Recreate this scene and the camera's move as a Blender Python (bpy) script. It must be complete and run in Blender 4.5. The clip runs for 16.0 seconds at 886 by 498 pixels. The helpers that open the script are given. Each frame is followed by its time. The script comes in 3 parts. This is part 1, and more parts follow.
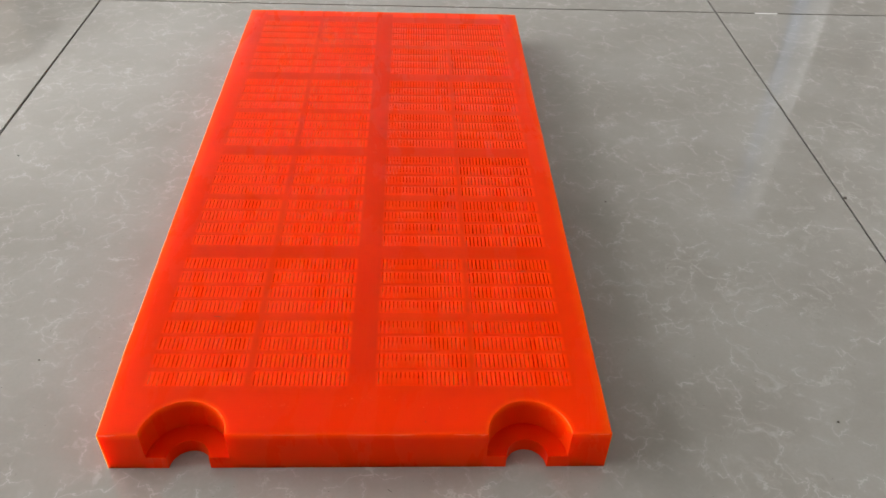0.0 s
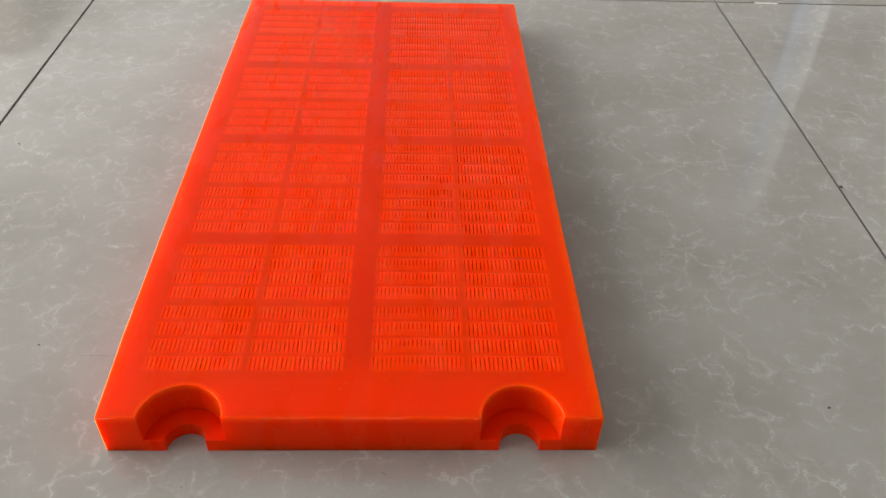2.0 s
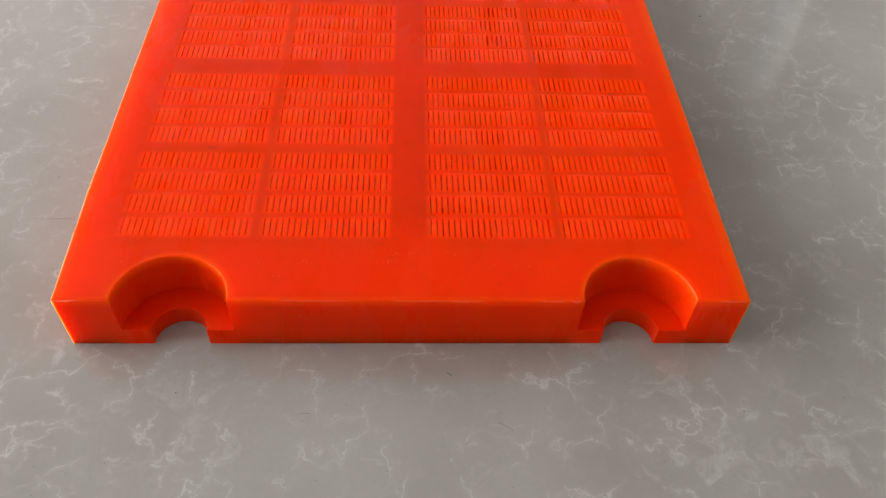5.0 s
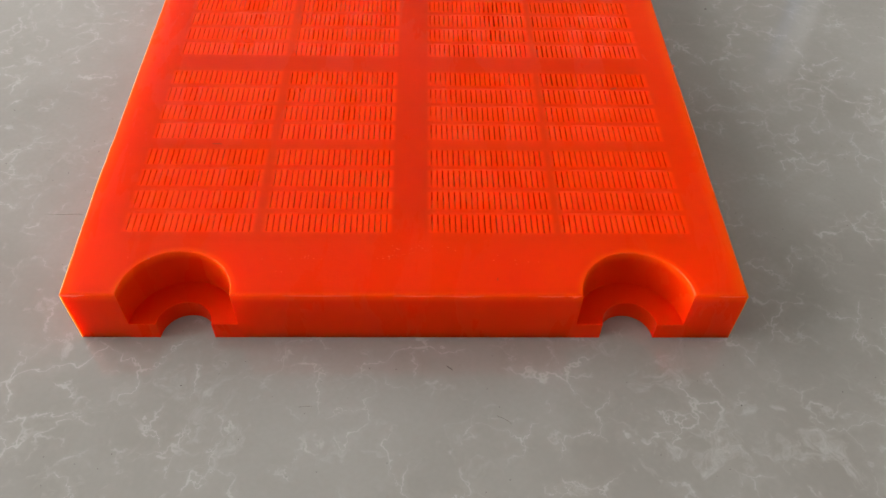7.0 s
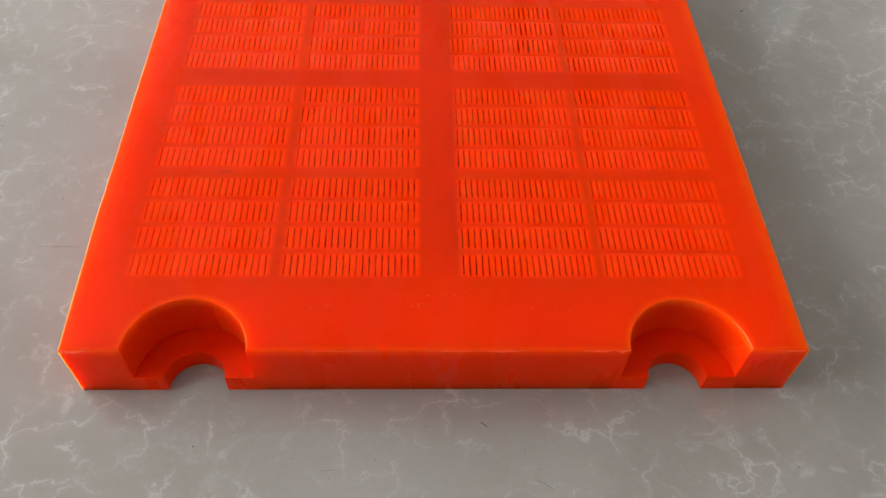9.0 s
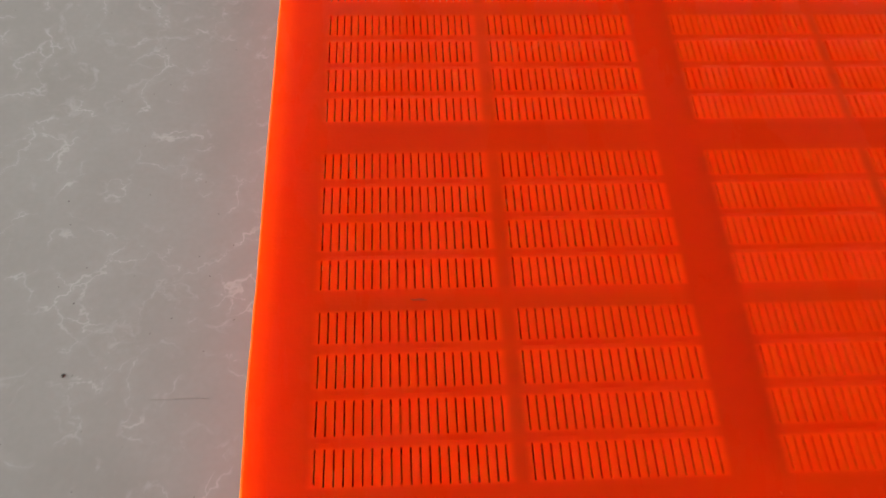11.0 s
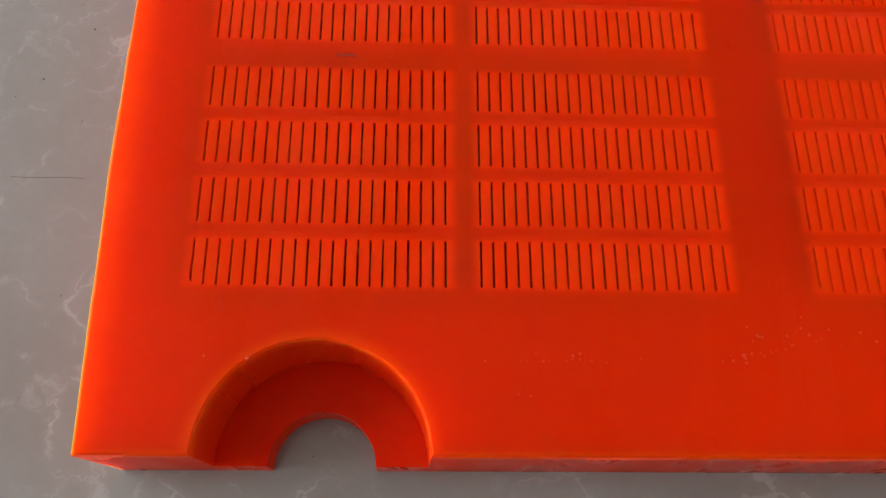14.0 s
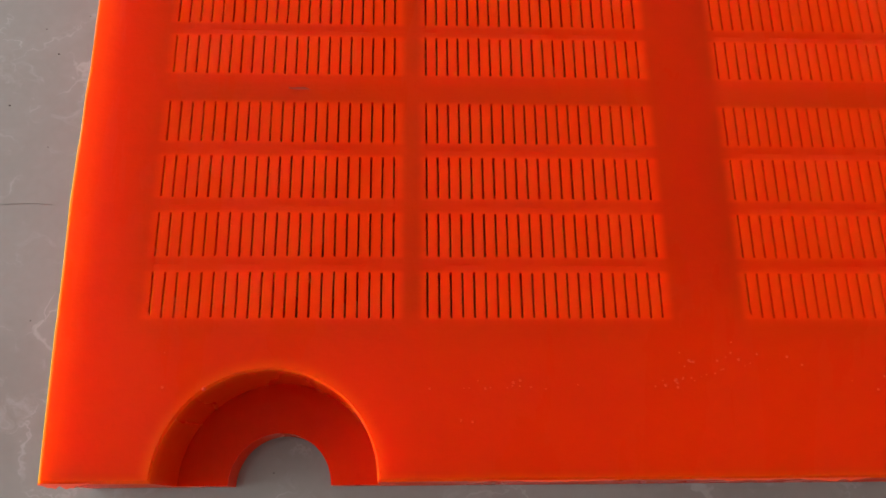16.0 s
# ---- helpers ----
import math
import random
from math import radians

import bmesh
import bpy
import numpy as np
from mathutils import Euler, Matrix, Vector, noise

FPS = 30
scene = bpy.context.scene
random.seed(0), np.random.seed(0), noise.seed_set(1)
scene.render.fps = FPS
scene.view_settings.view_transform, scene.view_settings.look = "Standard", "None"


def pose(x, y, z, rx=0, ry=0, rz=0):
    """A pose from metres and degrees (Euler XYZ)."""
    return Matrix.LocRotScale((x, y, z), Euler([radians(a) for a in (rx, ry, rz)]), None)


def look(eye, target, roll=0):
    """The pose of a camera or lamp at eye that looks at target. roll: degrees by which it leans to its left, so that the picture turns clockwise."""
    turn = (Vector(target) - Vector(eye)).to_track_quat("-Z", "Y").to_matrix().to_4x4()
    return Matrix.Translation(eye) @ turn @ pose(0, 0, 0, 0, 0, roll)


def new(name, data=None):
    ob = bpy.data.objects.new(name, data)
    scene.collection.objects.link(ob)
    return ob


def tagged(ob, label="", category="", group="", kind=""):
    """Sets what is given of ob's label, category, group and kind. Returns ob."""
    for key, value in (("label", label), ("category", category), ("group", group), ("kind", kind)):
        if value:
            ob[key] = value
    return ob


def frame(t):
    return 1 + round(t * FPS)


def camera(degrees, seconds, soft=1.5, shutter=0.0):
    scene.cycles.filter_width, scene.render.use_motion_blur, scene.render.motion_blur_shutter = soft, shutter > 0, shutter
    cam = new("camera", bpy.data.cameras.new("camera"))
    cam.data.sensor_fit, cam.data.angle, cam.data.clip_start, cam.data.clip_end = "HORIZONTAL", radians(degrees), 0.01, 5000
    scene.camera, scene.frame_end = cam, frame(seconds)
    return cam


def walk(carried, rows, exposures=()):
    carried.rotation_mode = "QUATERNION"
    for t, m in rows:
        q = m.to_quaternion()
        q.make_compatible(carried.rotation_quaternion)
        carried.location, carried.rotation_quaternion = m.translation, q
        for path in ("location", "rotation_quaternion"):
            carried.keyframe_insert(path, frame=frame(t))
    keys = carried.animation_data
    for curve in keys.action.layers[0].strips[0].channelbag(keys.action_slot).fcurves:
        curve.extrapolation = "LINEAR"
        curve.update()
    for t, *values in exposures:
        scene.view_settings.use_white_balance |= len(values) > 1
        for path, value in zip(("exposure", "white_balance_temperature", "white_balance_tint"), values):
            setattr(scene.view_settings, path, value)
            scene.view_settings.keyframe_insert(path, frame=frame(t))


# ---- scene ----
cam = camera(58.01, 16.0, shutter=0.5)
PATH = [
    (0, (0.0303, -0.2926, 0.4224), (0.0923, 0.8549, -0.5415), 2.37),
    (0.5, (0.0275, -0.2948, 0.4231), (0.0952, 0.8558, -0.5369), 2.68),
    (1, (0.0286, -0.2972, 0.4260), (0.0933, 0.8543, -0.5331), 2.62),
    (1.5, (0.0290, -0.2990, 0.4261), (0.0954, 0.8507, -0.5350), 2.76),
    (2, (0.0365, -0.2989, 0.4230), (0.0907, 0.8392, -0.5526), 2.23),
    (2.5, (0.0338, -0.2927, 0.4183), (0.0897, 0.8296, -0.5754), 2.33),
    (3, (0.0274, -0.2691, 0.3923), (0.0830, 0.8082, -0.6500), 2.29),
    (3.5, (0.0170, -0.2377, 0.3517), (0.0695, 0.7832, -0.7460), 2.33),
    (4, (0.0119, -0.2141, 0.3261), (0.0571, 0.7626, -0.8114), 2.19),
    (4.2, (0.0050, -0.2122, 0.3100), (0.0722, 0.7767, -0.8158), 3.20),
    (6.3, (-0.0011, -0.2132, 0.3099), (0.0446, 0.7670, -0.8246), 2.22),
    (6.5, (0.0031, -0.2164, 0.3115), (0.0440, 0.7701, -0.8177), 1.98),
    (7, (0.0070, -0.2133, 0.3152), (0.0436, 0.7586, -0.8267), 1.85),
    (7.5, (0.0031, -0.2060, 0.3063), (0.0551, 0.7822, -0.8209), 2.62),
    (8, (-0.0061, -0.1863, 0.3126), (0.0433, 0.7740, -0.8386), 2.56),
    (8.2, (-0.0074, -0.1790, 0.3138), (0.0437, 0.7666, -0.8495), 2.68),
    (10.3, (-0.0533, -0.1233, 0.3003), (0.0235, 0.7448, -0.9206), 3.96),
    (10.5, (-0.0756, -0.0863, 0.2951), (0.0187, 0.7474, -0.9484), 4.91),
    (11, (-0.1058, -0.0242, 0.2688), (-0.0258, 0.7468, -1.0153), 4.06),
    (11.5, (-0.1006, 0.0008, 0.2437), (-0.0338, 0.7170, -1.0726), 4.16),
    (12, (-0.0906, 0.0031, 0.2235), (-0.0371, 0.6697, -1.1193), 4.24),
    (12.5, (-0.0887, -0.0002, 0.1958), (-0.0375, 0.6277, -1.1655), 4.76),
    (13, (-0.0835, 0.0083, 0.1853), (-0.0331, 0.6044, -1.1903), 5.22),
    (13.5, (-0.0855, -0.0034, 0.1870), (-0.0201, 0.5557, -1.2033), 6.99),
    (14, (-0.0828, -0.0175, 0.2045), (-0.0255, 0.5064, -1.1999), 6.72),
    (14.5, (-0.0827, -0.0186, 0.2079), (-0.0121, 0.5018, -1.1972), 7.96),
    (15, (-0.0806, -0.0133, 0.2134), (-0.0139, 0.4781, -1.2023), 7.93),
    (15.5, (-0.0754, -0.0098, 0.2164), (-0.0181, 0.4819, -1.1995), 6.63),
    (16, (-0.0716, -0.0057, 0.2181), (-0.0071, 0.4572, -1.2072), 7.79),
]
walk(cam, [(t, look(eye, target, roll)) for t, eye, target, roll in PATH], exposures=[(0, 0.15, 6450, 10), (4, 0.17, 6450, 10), (8.2, 0.16, 6450, 11), (10.5, 0.02, 6400, 12), (11, -0.12, 6400, 12), (11.5, -0.23, 6350, 12), (12.0, -0.27, 6350, 12), (13.0, -0.30, 6350, 12), (16, -0.25, 6350, 12)])

# ---- light ----
world = bpy.data.worlds.new("sky_world")
scene.world = world
world.use_nodes = True
wn = world.node_tree
sky = wn.nodes.new("ShaderNodeTexSky")
sky.sky_type, sky.sun_disc = "NISHITA", False
sky.sun_elevation, sky.sun_rotation = radians(40), radians(-70)
wn.links.new(sky.outputs[0], wn.nodes["Background"].inputs[0])
wn.nodes["Background"].inputs[1].default_value = 0.15


def window_lamp(name, eye, target, w, h, watts, color):
    data = bpy.data.lights.new(name, "AREA")
    data.shape, data.size, data.size_y, data.energy, data.color = "RECTANGLE", w, h, watts, color
    ob = new(name, data)
    ob.matrix_world = look(eye, target)
    return ob


# room: x from X0 to X1, y from Y0 to Y1
X0, X1, Y0, Y1, CEIL = -3.6, 2.9, -1.9, 4.2, 3.2
window_lamp("window_light", (X0 + 0.02, 1.30, 1.40), (0, 1.30, 1.33), 5.2, 2.6, 312, (1.0, 0.985, 0.955))
window_lamp("window_light", (2.395, Y1 - 0.02, 1.60), (2.395, 0, 1.57), 0.20, 2.88, 0.95, (0.95, 0.98, 1.0))


# ---- sizes of the screen panel ----
W, L, H = 0.305, 0.600, 0.033
LEDGE, R_BIG, R_SMALL, NOTCH_X = 0.0105, 0.025, 0.0127, 0.1033
COLS = ((-0.1323, -0.0748), (-0.0671, -0.0101), (0.0110, 0.0674), (0.0740, 0.1318))
SLOTS, SLOT_W, SLOT_L, ROW_GAP = 21, 0.00046, 0.01119, 0.00399
BLOCK_PITCH, BLOCK_0, GROUP_GAP = 0.1373, 0.03723, 0.00828
GROUP_L = 4 * SLOT_L + 3 * ROW_GAP
SLOT_D = 0.0060     # depth of the slots
SEAM = 0.0335       # where the notched front margin meets the slotted part
BEV = 0.0007


# ---- materials ----
def material(name):
    m = bpy.data.materials.new(name)
    m.use_nodes = True
    n = m.node_tree
    return m, n, n.nodes["Principled BSDF"]


def node(n, kind, **inputs):
    made = n.nodes.new(kind)
    for key, value in inputs.items():
        made.inputs[key.replace("_", " ")].default_value = value
    return made


def mapped(n, value, lo, hi, a=0.0, b=1.0, smooth=True):
    r = n.nodes.new("ShaderNodeMapRange")
    r.interpolation_type = "SMOOTHSTEP" if smooth else "LINEAR"
    for i, v in ((1, lo), (2, hi), (3, a), (4, b)):
        r.inputs[i].default_value = v
    n.links.new(value, r.inputs[0])
    return r.outputs[0]


def maths(n, op, a, b):
    m = n.nodes.new("ShaderNodeMath")
    m.operation = op
    for i, v in enumerate((a, b)):
        if isinstance(v, (int, float)):
            m.inputs[i].default_value = v
        else:
            n.links.new(v, m.inputs[i])
    return m.outputs[0]


def mix(n, f, a, b):
    m = n.nodes.new("ShaderNodeMix")
    m.data_type = "RGBA"
    for i, v in ((0, f), (6, a), (7, b)):
        if isinstance(v, tuple):
            m.inputs[i].default_value = (*v, 1)
        elif isinstance(v, (int, float)):
            m.inputs[i].default_value = v
        else:
            n.links.new(v, m.inputs[i])
    return m.outputs[2]


def noise_tex(n, vec, scale, detail=3.0, rough=0.55, dist=0.0):
    t = n.nodes.new("ShaderNodeTexNoise")
    t.inputs["Scale"].default_value, t.inputs["Detail"].default_value = scale, detail
    t.inputs["Roughness"].default_value, t.inputs["Distortion"].default_value = rough, dist
    n.links.new(vec, t.inputs["Vector"])
    return t


def tile_material():
    m, n, p = material("polished_porcelain")
    tc, info = n.nodes.new("ShaderNodeTexCoord"), n.nodes.new("ShaderNodeObjectInfo")
    shift = n.nodes.new("ShaderNodeVectorMath")
    shift.operation = "MULTIPLY_ADD"
    shift.inputs[1].default_value = (37, 53, 11)
    n.links.new(info.outputs["Random"], shift.inputs[0])
    n.links.new(tc.outputs["Object"], shift.inputs[2])
    base = shift.outputs[0]

    def warped(scale, amount):
        w = noise_tex(n, base, scale, 4.0, 0.6)
        sub = n.nodes.new("ShaderNodeVectorMath")
        sub.operation = "MULTIPLY_ADD"
        sub.inputs[1].default_value = (amount, amount, amount)
        n.links.new(w.outputs["Color"], sub.inputs[0])
        n.links.new(base, sub.inputs[2])
        return sub.outputs[0]

    def veins(scale, warp_scale, warp, width, mask_scale, lo, hi):
        v = n.nodes.new("ShaderNodeTexVoronoi")
        v.feature, v.voronoi_dimensions = "DISTANCE_TO_EDGE", "2D"
        v.inputs["Scale"].default_value = scale
        n.links.new(warped(warp_scale, warp), v.inputs["Vector"])
        thick = noise_tex(n, base, 70.0, 3.0, 0.65)
        wide = mapped(n, thick.outputs[0], 0.35, 0.72, width * 0.25, width * 2.2)
        line = mapped(n, maths(n, "DIVIDE", v.outputs["Distance"], wide), 0.0, 1.0, 1.0, 0.0)
        halo = mapped(n, v.outputs["Distance"], 0.0, width * 6.0, 0.20, 0.0)
        mask = mapped(n, noise_tex(n, base, mask_scale, 3.5, 0.65).outputs[0], lo, hi)
        return maths(n, "MULTIPLY", maths(n, "MAXIMUM", line, halo), mask)

    v1 = veins(23.0, 42.0, 0.046, 0.024, 26.0, 0.46, 0.60)
    v2 = veins(46.0, 70.0, 0.030, 0.040, 34.0, 0.46, 0.62)
    wisp = mapped(n, noise_tex(n, warped(14.0, 0.1), 30.0, 6.0, 0.7, 0.8).outputs[0], 0.56, 0.76)
    cloud = noise_tex(n, base, 7.0, 6.0, 0.62).outputs[0]
    grain = noise_tex(n, base, 420.0, 2.0, 0.5).outputs[0]
    c = mix(n, mapped(n, cloud, 0.3, 0.72), (0.248, 0.230, 0.208), (0.302, 0.289, 0.270))
    c = mix(n, mapped(n, grain, 0.2, 0.8, 0.0, 0.16), c, (0.215, 0.204, 0.190))
    white = maths(n, "MAXIMUM", maths(n, "MULTIPLY", v1, 0.40), maths(n, "MULTIPLY", v2, 0.36))
    white = maths(n, "MAXIMUM", white, maths(n, "MULTIPLY", wisp, 0.38))
    c = mix(n, white, c, (0.54, 0.525, 0.50))
    dots = n.nodes.new("ShaderNodeTexVoronoi")
    dots.voronoi_dimensions = "2D"
    dots.inputs["Scale"].default_value = 62.0
    n.links.new(base, dots.inputs["Vector"])
    sparse = mapped(n, noise_tex(n, base, 60.0, 1.0).outputs[0], 0.52, 0.60)
    dot = maths(n, "MULTIPLY", mapped(n, dots.outputs["Distance"], 0.007, 0.020, 1.0, 0.0), sparse)
    c = mix(n, maths(n, "MULTIPLY", dot, 0.75), c, (0.07, 0.06, 0.05))
    n.links.new(c, p.inputs["Base Color"])
    dust = noise_tex(n, base, 30.0, 4.0, 0.6).outputs[0]
    n.links.new(mapped(n, dust, 0.3, 0.75, 0.03, 0.075), p.inputs["Roughness"])
    p.inputs["IOR"].default_value = 1.5
    return m


def urethane_material():
    m, n, p = material("orange_polyurethane")
    tc = n.nodes.new("ShaderNodeTexCoord")
    vec = tc.outputs["Object"]
    big = noise_tex(n, vec, 14.0, 3.0, 0.5).outputs[0]
    fine = noise_tex(n, vec, 900.0, 2.0, 0.5).outputs[0]
    mid = noise_tex(n, vec, 90.0, 3.0, 0.55).outputs[0]
    c = mix(n, mapped(n, big, 0.3, 0.7), (0.715, 0.021, 0.0002), (0.755, 0.025, 0.0004))
    sep = n.nodes.new("ShaderNodeSeparateXYZ")
    n.links.new(vec, sep.inputs[0])
    sx, sy = sep.outputs[0], sep.outputs[1]
    # deeper red put into the colour along the centre and cross ribs
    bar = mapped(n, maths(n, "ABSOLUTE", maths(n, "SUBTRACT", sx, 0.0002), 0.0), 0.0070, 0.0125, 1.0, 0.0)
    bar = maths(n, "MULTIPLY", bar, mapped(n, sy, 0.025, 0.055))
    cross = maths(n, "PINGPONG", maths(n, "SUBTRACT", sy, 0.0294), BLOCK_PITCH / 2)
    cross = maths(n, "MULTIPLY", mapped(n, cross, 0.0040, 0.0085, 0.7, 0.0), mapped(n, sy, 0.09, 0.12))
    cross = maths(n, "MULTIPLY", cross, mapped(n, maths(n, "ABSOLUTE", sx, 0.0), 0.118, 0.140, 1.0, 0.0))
    rib_tint = maths(n, "MULTIPLY", maths(n, "MAXIMUM", bar, cross), mapped(n, big, 0.25, 0.75, 0.65, 1.0))
    c = mix(n, rib_tint, c, (0.625, 0.0170, 0.0002))
    # light travels far in the solid margins and bars, and only a short way in the thin bridges between slots
    field = None
    for c0, c1 in COLS:
        inside = maths(n, "MULTIPLY", mapped(n, sx, c0 - 0.003, c0 - 0.0005), mapped(n, sx, c1 + 0.0005, c1 + 0.003, 1.0, 0.0))
        field = inside if field is None else maths(n, "MAXIMUM", field, inside)
    field = maths(n, "MULTIPLY", field, mapped(n, sy, BLOCK_0 - 0.003, BLOCK_0 - 0.0005))
    along = maths(n, "FLOORED_MODULO", maths(n, "SUBTRACT", sy, BLOCK_0 - 0.002), BLOCK_PITCH)
    second = maths(n, "GREATER_THAN", along, GROUP_L + GROUP_GAP - 0.001)
    along = maths(n, "SUBTRACT", along, maths(n, "MULTIPLY", second, GROUP_L + GROUP_GAP))
    field = maths(n, "MULTIPLY", field, mapped(n, along, GROUP_L + 0.001, GROUP_L + 0.004, 1.0, 0.0))
    row = maths(n, "PINGPONG", maths(n, "SUBTRACT", along, 0.002 + SLOT_L / 2), (SLOT_L + ROW_GAP) / 2)
    row = mapped(n, row, SLOT_L / 2 - 0.0004, SLOT_L / 2 + 0.0010, 1.0, 0.0)
    p.subsurface_method = "RANDOM_WALK"
    p.inputs["Subsurface Weight"].default_value = 1.0
    # bridges painted paler, standing in for light that enters at the slot sides
    c = mix(n, maths(n, "MULTIPLY", maths(n, "MULTIPLY", field, row), mapped(n, mid, 0.2, 0.8, 0.7, 1.0)), c, (0.91, 0.039, 0.0004))
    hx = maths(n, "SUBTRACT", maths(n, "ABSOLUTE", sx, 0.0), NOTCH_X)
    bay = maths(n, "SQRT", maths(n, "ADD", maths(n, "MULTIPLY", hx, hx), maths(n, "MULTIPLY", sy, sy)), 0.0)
    # edge glow painted in: slab rims and half-round bay rims take a paler orange
    edge_glow = maths(n, "MINIMUM", maths(n, "ADD", sx, W / 2 + 0.0012), maths(n, "SUBTRACT", W / 2, sx))
    edge_glow = maths(n, "MINIMUM", edge_glow, maths(n, "MULTIPLY", maths(n, "ABSOLUTE", maths(n, "SUBTRACT", bay, R_BIG), 0.0), 2.5))
    edge_glow = maths(n, "MINIMUM", edge_glow, maths(n, "SUBTRACT", L, sy))
    edge_glow = maths(n, "MINIMUM", edge_glow, maths(n, "ADD", maths(n, "MULTIPLY", sy, 3.0), 0.002))
    edge_glow = maths(n, "ADD", edge_glow, maths(n, "MULTIPLY", mid, 0.0020))
    edge_glow = maths(n, "MULTIPLY", mapped(n, edge_glow, 0.0, 0.0100, 1.0, 0.0), mapped(n, sep.outputs[2], H - 0.006, H - 0.001))
    c = mix(n, edge_glow, c, (0.88, 0.066, 0.001))
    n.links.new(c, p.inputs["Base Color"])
    field = maths(n, "MAXIMUM", field, mapped(n, bay, R_BIG - 0.0003, R_BIG + 0.004, 1.0, 0.0))
    n.links.new(mix(n, field, (1.0, 0.34, 0.08), (1.0, 0.18, 0.06)), p.inputs["Subsurface Radius"])
    n.links.new(mapped(n, field, 0.0, 1.0, 0.0220, 0.0020), p.inputs["Subsurface Scale"])
    p.inputs["IOR"].default_value = 1.4
    p.inputs["Specular IOR Level"].default_value = 0.08
    stretch = node(n, "ShaderNodeMapping")
    stretch.inputs["Scale"].default_value = (34, 9, 9)
    n.links.new(vec, stretch.inputs["Vector"])
    streak = noise_tex(n, stretch.outputs[0], 1.0, 5.0, 0.6, 0.4).outputs[0]
    n.links.new(mapped(n, streak, 0.35, 0.68, 0.20, 0.46), p.inputs["Roughness"])
    b1 = node(n, "ShaderNodeBump", Strength=0.10, Distance=0.0006)
    n.links.new(fine, b1.inputs["Height"])
    b2 = node(n, "ShaderNodeBump", Strength=0.12, Distance=0.0012)
    n.links.new(mid, b2.inputs["Height"])
    n.links.new(b1.outputs[0], b2.inputs["Normal"])
    n.links.new(b2.outputs[0], p.inputs["Normal"])
    return m


def plain(name, a, b, rough, scale, bump=0.2):
    m, n, p = material(name)
    vec = n.nodes.new("ShaderNodeTexCoord").outputs["Object"]
    t = noise_tex(n, vec, scale, 4.0, 0.6).outputs[0]
    n.links.new(mix(n, mapped(n, t, 0.3, 0.7), a, b), p.inputs["Base Color"])
    p.inputs["Roughness"].default_value = rough
    bp = node(n, "ShaderNodeBump", Strength=bump, Distance=0.002)
    n.links.new(noise_tex(n, vec, scale * 20, 2.0).outputs[0], bp.inputs["Height"])
    n.links.new(bp.outputs[0], p.inputs["Normal"])
    return m


TILE = tile_material()
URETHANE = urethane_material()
GROUT = plain("dark_grout", (0.05, 0.045, 0.04), (0.09, 0.085, 0.075), 0.85, 30)
PAINT = plain("wall_paint", (0.74, 0.73, 0.71), (0.78, 0.77, 0.75), 0.75, 1.5, 0.1)
DARK_PAINT = plain("light_cutting_grey_paint", (0.36, 0.36, 0.35), (0.40, 0.40, 0.39), 0.75, 1.5, 0.1)
CEILING_PAINT = plain("ceiling_paint", (0.44, 0.44, 0.43), (0.48, 0.48, 0.47), 0.85, 1.5, 0.1)
FRAME_PAINT = plain("window_frame_paint", (0.62, 0.62, 0.60), (0.68, 0.68, 0.66), 0.4, 4, 0.05)
GRIT = plain("dark_grit", (0.035, 0.03, 0.025), (0.08, 0.065, 0.05), 0.9, 900)
FIBRE = plain("dark_fibre", (0.10, 0.085, 0.07), (0.17, 0.15, 0.12), 0.7, 900)
TRIM = plain("thin_urethane_skin", (0.80, 0.045, 0.003), (0.84, 0.06, 0.004), 0.5, 900)
SMUDGE = plain("dark_smear", (0.34, 0.016, 0.003), (0.52, 0.02, 0.003), 0.8, 400)
GLASS, _gn, _gp = material("window_glass")
_gp.inputs["Transmission Weight"].default_value, _gp.inputs["Roughness"].default_value, _gp.inputs["IOR"].default_value = 1.0, 0.0, 1.45


# ---- building helpers ----
def mesh_of(name, verts, faces, mat, smooth=False):
    me = bpy.data.meshes.new(name)
    me.from_pydata(verts, [], faces)
    me.materials.append(mat)
    if smooth:
        me.polygons.foreach_set("use_smooth", [True] * len(me.polygons))
    me.update()
    return me


def part(name, me, parent, label=""):
    ob = new(name, me)
    ob.parent = parent
    return tagged(ob, label)


def box_mesh(name, lo, hi, mat, bevel=0.0):
    bm = bmesh.new()
    bmesh.ops.create_cube(bm, size=1)
    for v in bm.verts:
        v.co = Vector([lo[i] + (v.co[i] + 0.5) * (hi[i] - lo[i]) for i in range(3)])
    if bevel:
        bmesh.ops.bevel(bm, geom=bm.edges[:], offset=bevel, segments=2, profile=0.6, affect="EDGES")
    me = bpy.data.meshes.new(name)
    bm.to_mesh(me)
    bm.free()
    me.materials.append(mat)
    return me


# ---- the room ----
T = 0.24


